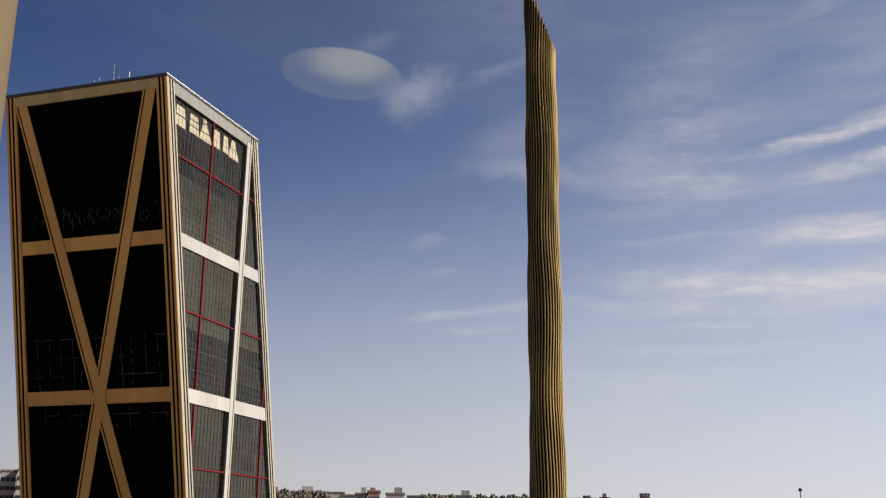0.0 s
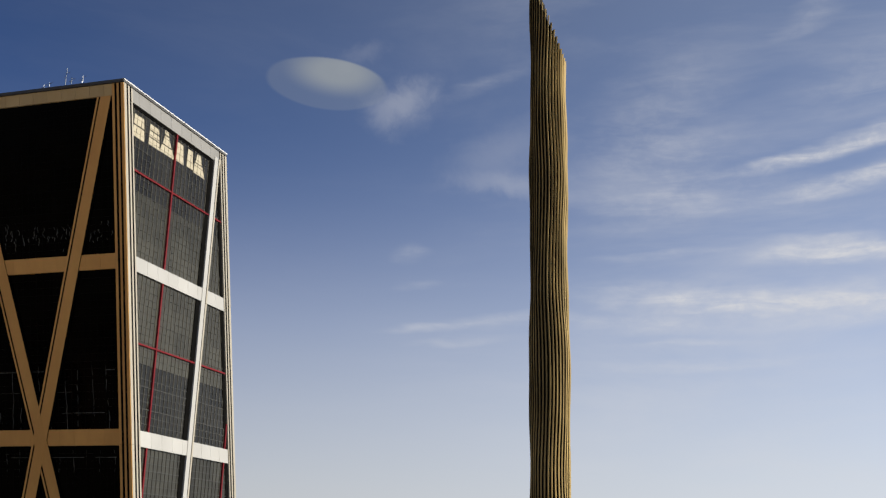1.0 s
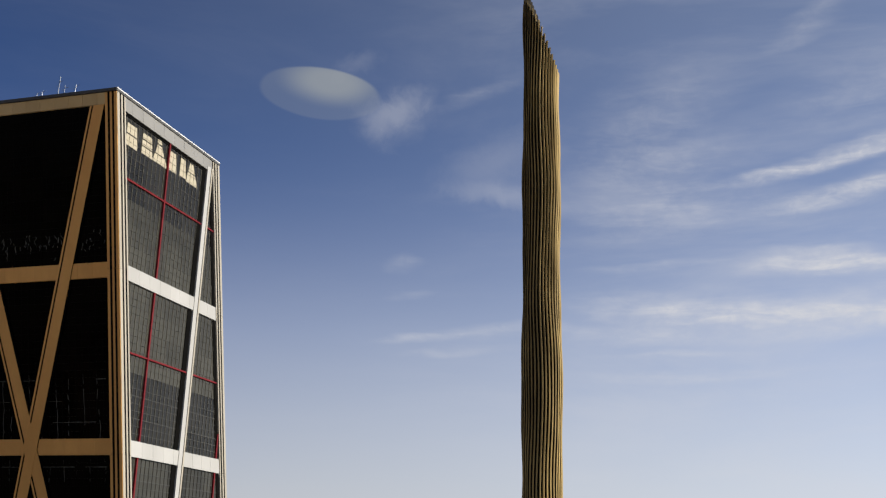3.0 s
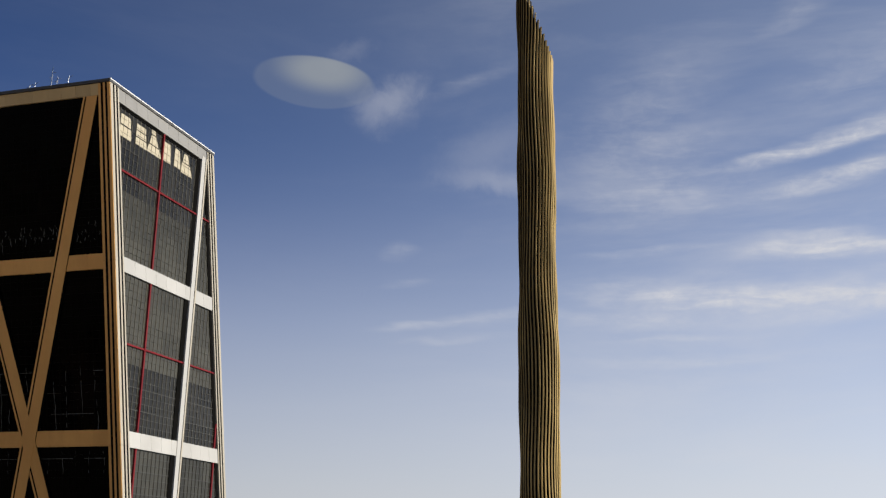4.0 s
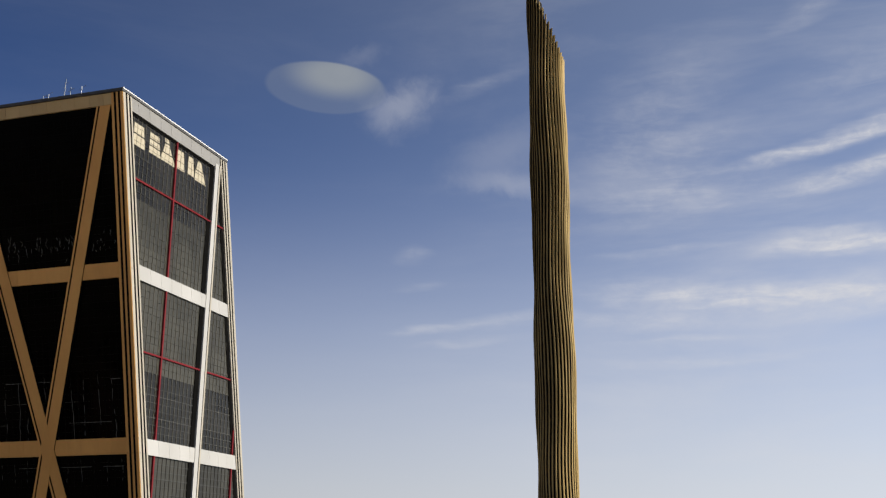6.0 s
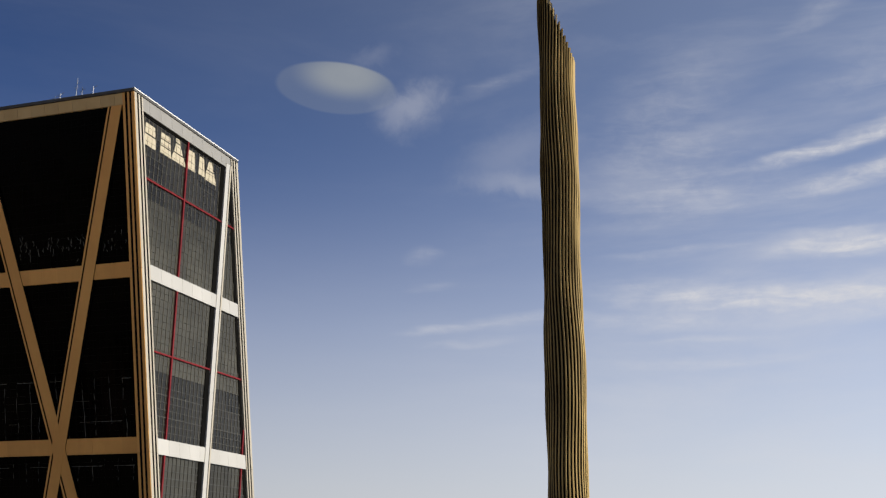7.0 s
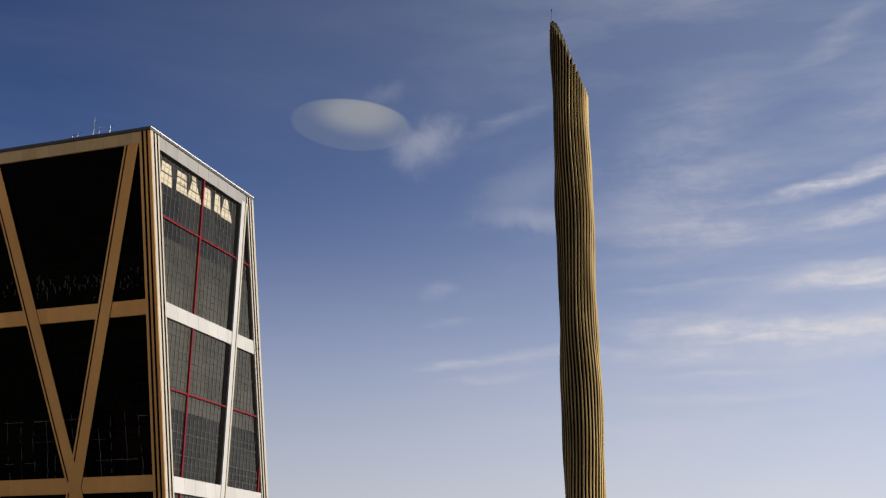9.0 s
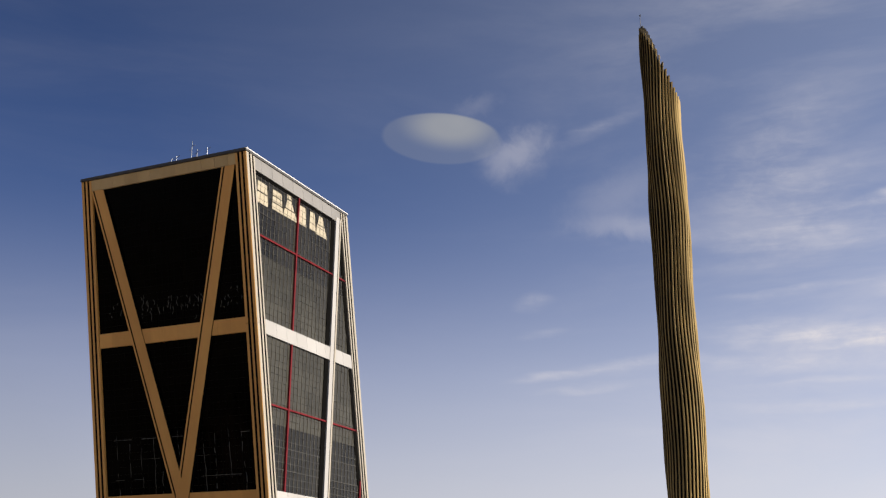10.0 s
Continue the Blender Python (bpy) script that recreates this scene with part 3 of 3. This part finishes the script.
def make_sign():
    ob = thing("facade_sign", TOWER, "six cream sign shapes high on the dark glass facade", "sign")

    def shape(rings):
        bm = bmesh.new()
        for ring in rings:
            slab(bm, side, ring, -0.37, -0.295)
        part("sign_shape", bm, M_SIGN, ob)

    def bars(v0, v1, top, bottom, count, slant=0.9):
        """A shape of level bars, one over another, slanting like the lettering it stands for."""
        h = (top - bottom) / count
        rings = []
        for i in range(count):
            za, zb = top - h * i, top - h * (i + 1) + (0.22 if i < count - 1 else 0.0)
            ka, kb = slant * (za - top) / (top - bottom), slant * (zb - top) / (top - bottom)
            rings.append([(v0 + ka, za), (v1 + ka * 0.1, za), (v1 + kb * 0.1, zb), (v0 + kb, zb)])
        return rings

    shape(bars(3.65, 6.35, -4.1, -7.85, 2))
    shape(bars(8.35, 11.05, -4.05, -7.6, 3))
    shape([[(12.9, -4.3), (14.3, -4.3), (14.9, -5.9), (12.1, -5.9)], [(11.9, -6.1), (15.1, -6.1), (15.8, -7.55), (10.9, -7.55)],
           [(13.0, -3.35), (14.2, -3.35), (14.3, -4.05), (12.9, -4.05)]])
    shape(bars(17.1, 19.0, -3.9, -7.35, 1))
    shape(bars(20.8, 22.3, -3.8, -7.2, 1))
    shape([[(24.0, -3.65), (25.1, -3.65), (25.6, -5.3), (23.2, -5.3)], [(23.0, -5.5), (25.7, -5.5), (26.3, -7.4), (22.2, -7.4)]])


def make_roof_masts():
    for u, y, h, kind in ((12.8, 2.2, 4.4, 0), (14.9, 0.9, 1.4, 1), (10.7, 1.0, 2.0, 0), (8.4, 0.8, 1.8, 1), (15.9, 0.9, 1.1, 1)):
        ob = thing("roof_mast", TOWER @ pose(-u, y, TOP), "slim grey aerial on the tower roof", "aerial", "roof aerials")
        bm = bmesh.new()
        tube(bm, (0, 0, 0), (0, 0, h), 0.06, 0.04, 8)
        part("pole", bm, M_STEEL if kind else M_JET_DARK, ob)
        bm = bmesh.new()
        tube(bm, (-0.02, 0, h * 0.8), (0.7, 0, h * 0.8 + 0.35 * kind), 0.04, 0.03, 6)
        tube(bm, (-0.5, 0, h * 0.62), (0.1, 0, h * 0.6), 0.04, 0.03, 6)
        part("cross_arm", bm, M_STEEL, ob)
        bm = bmesh.new()
        box(bm, -0.25, 0.25, -0.25, 0.25, 0, 0.18)
        part("foot", bm, M_STEEL, ob)


make_tower()
make_sign()
make_roof_masts()

# ---- ribbed obelisk ----
OB_AZ, OB_R, OB_D = 5.80, 1.74, 95.0
OB_X, OB_Y = polar(OB_AZ, OB_D)


def make_obelisk():
    ob = thing("obelisk", pose(OB_X, OB_Y, 0, 0, 0, -OB_AZ), "tall slim obelisk of gilt bronze ribs with a slanting top", "monument")
    rnd = random.Random(3)
    ribs, steps, low, high, fall = 35, 90, 1.5, 94.1, 8.1

    def crown(x):
        return high - fall * min(1.0, max(0.0, (x + OB_R) / (2 * OB_R)))

    def bulge(th, z):
        return OB_R * (0.995 + 0.035 * math.sin(math.tau * (z - 52.4) / 18.0 + 0.5 * math.sin(th)) + 0.02 * math.sin(math.tau * z / 7.7 + 3 * th))

    for i in range(ribs):
        th0, jig = math.tau * i / ribs, rnd.uniform(-0.02, 0.02)
        top = crown(OB_R * math.cos(th0)) - 6.0 * max(0.0, math.sin(th0))
        verts, faces = [], []
        for k in range(steps + 1):
            z = low + (top - low) * k / steps
            th = th0 + 0.07 * math.sin(math.tau * z / 18.0 + 1.0)
            foot = min(1.3, max(0.0, (72.0 - z) / 28.0))
            r = bulge(th0, z) + jig + 0.07 * foot
            rad, tan = Vector((math.cos(th), math.sin(th), 0)), Vector((-math.sin(th), math.cos(th), 0))
            # each blade stands a little askew, more so towards the top
            turn = math.tanh((z - 62.0) / 9.0) + 0.35 * math.sin(math.tau * z / 9.0 + 2 * th0)
            left, right = max(0.0, 0.034 + 0.04 * turn), 0.0
            for rr, w in ((r - 0.6, -0.072), (r - 0.03 - left, -0.072), (r - left * 0.8, -0.05), (r - right, 0.052),
                          (r - 0.03 - right, 0.072), (r - 0.6, 0.072)):
                p = rad * rr + tan * w
                verts.append((p.x + 0.07 * foot, p.y, z))
            if k:
                a = 6 * (k - 1)
                faces += [(a + j, a + (j + 1) % 6, a + 6 + (j + 1) % 6, a + 6 + j) for j in range(6)]
        faces += [tuple(range(5, -1, -1)), tuple(range(6 * steps, 6 * steps + 6))]
        me = bpy.data.meshes.new("rib")
        me.from_pydata(verts, [], faces)
        me.materials.append(M_BRONZE)
        me.materials.append(M_BRONZE_SHADE)
        # flanks, backs and ends are coloured near-black as the shade between ribs
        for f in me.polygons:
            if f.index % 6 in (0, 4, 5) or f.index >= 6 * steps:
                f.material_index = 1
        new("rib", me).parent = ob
    # inner tube, cut at the same slant; near-black in place of the ribs' shade
    bm = bmesh.new()
    n, r = 28, OB_R - 0.58
    lo = [(r * math.cos(k * math.tau / n), r * math.sin(k * math.tau / n), 0.5) for k in range(n)]
    hi = [(x, y, crown(x) - 0.3 + 0.5 * max(0.0, -x / OB_R)) for x, y, _ in lo]
    prism(bm, lo, hi)
    part("inner_tube", bm, M_BRONZE_SHADE, ob, "inner tube blackened as the shade between the ribs")
    bm = bmesh.new()
    tube(bm, (0, 0, 0), (0, 0, 1.5), 3.4, 2.6, 40)
    part("plinth", bm, M_GREY, ob, "round grey stone plinth")
    # aerial with a lamp on the high side
    bm = bmesh.new()
    tube(bm, (-OB_R + 0.2, 0, high - 0.7), (-OB_R + 0.2, 0, high + 1.45), 0.04, 0.03, 8)
    part("aerial", bm, M_STEEL, ob)
    bm = bmesh.new()
    tube(bm, (-OB_R + 0.35, 0, high - 0.8), (-OB_R + 0.35, 0, high + 0.28), 0.2, 0.14, 12)
    part("beacon", bm, M_JET_DARK, ob, "dark warning beacon")
    bm = bmesh.new()
    tube(bm, (-OB_R + 0.2, 0, high + 1.45), (-OB_R + 0.2, 0, high + 1.62), 0.07, 0.07, 8)
    part("aerial_tip", bm, M_JET_DARK, ob)


make_obelisk()


# ---- two jets in the sky ----
def make_jet():
    """A delta-winged jet, nose along -x, 15.9 m long; the origin lies at its nose."""
    ob = thing("fighter_jet", pose(0, 0, 0), "dark grey delta-winged fighter jet in level flight", "aircraft", "pair of jets")
    # stations: along, half width, height up, height down, lift
    st = [(0.0, 0.03, 0.03, 0.03, -0.15), (0.9, 0.24, 0.24, 0.24, -0.08), (2.2, 0.46, 0.48, 0.5, 0), (3.6, 0.58, 0.62, 0.75, 0),
          (5.2, 0.85, 0.66, 1.0, 0), (7.5, 1.15, 0.75, 1.05, 0), (10.5, 1.25, 0.72, 1.0, 0), (13.0, 1.15, 0.75, 0.95, 0), (14.7, 0.95, 0.55, 0.65, 0.05)]
    bm = bmesh.new()
    n, prev = 16, None
    for x, w, up, dn, lift in st:
        ring = []
        for k in range(n):
            a = k * math.tau / n
            c, s = math.cos(a), math.sin(a)
            e = 0.75
            yy = math.copysign(abs(c) ** e, c) * w
            zz = math.copysign(abs(s) ** e, s) * (up if s > 0 else dn) + lift
            ring.append(bm.verts.new((x, yy, zz)))
        if prev:
            for k in range(n):
                bm.faces.new((prev[k], prev[(k + 1) % n], ring[(k + 1) % n], ring[k]))
        else:
            bm.faces.new(ring)
        prev = ring
    bm.faces.new(prev[::-1])
    part("fuselage", bm, M_JET, ob, "", True)

    def blade(name, pts, half, axis):
        bm = bmesh.new()
        o = Vector(axis) * half
        prism(bm, [Vector(p) + o for p in pts], [Vector(p) - o for p in pts])
        part(name, bm, M_JET, ob)

    for s in (1, -1):
        blade("wing", [(7.0, s * 0.9, -0.45), (12.4, s * 5.35, -0.5), (13.6, s * 5.4, -0.5), (14.0, s * 0.9, -0.45)], 0.11, (0, 0, 1))
        blade("canard", [(3.2, s * 0.5, 0.05), (4.6, s * 2.0, -0.15), (5.1, s * 2.0, -0.15), (4.7, s * 0.55, 0.05)], 0.05, (0, 0, 1))
        bm = bmesh.new()
        tube(bm, (14.4, s * 0.48, 0.0), (15.4, s * 0.48, 0.02), 0.48, 0.38, 14)
        part("exhaust_nozzle", bm, M_JET_DARK, ob, "dark exhaust nozzle")
        bm = bmesh.new()
        tube(bm, (11.6, s * 5.4, -0.5), (14.1, s * 5.4, -0.5), 0.13, 0.11, 8)
        part("wingtip_pod", bm, M_JET, ob)
    blade("tail_fin", [(10.4, 0, 0.6), (14.6, 0, 3.2), (15.9, 0, 3.3), (14.9, 0, 0.45)], 0.09, (0, 1, 0))
    bm = bmesh.new()
    box(bm, 4.3, 7.4, -0.85, 0.85, -1.35, -0.8)
    part("air_intake", bm, M_JET_DARK, ob, "dark air intake")
    bm = bmesh.new()
    bmesh.ops.create_uvsphere(bm, u_segments=14, v_segments=8, radius=1.0, matrix=Matrix.Translation((4.2, 0, 0.5)) @ Matrix.Diagonal((1.6, 0.42, 0.55, 1)))
    part("canopy", bm, M_JET_DARK, ob, "dark glass canopy", True)
    return ob


def sky_point(az, el, r):
    a, e = radians(az), radians(el)
    return Vector((r * math.sin(a) * math.cos(e), r * math.cos(a) * math.cos(e), EYE_Z + r * math.sin(e)))


jet = make_jet()
p = sky_point(37.0, 20.6, 480)
jet.matrix_world = pose(*p, 0, 2.5, -13)
p = sky_point(38.6, 20.7, 458)
copy_thing(jet, pose(*p, -2, 0.5, -13))
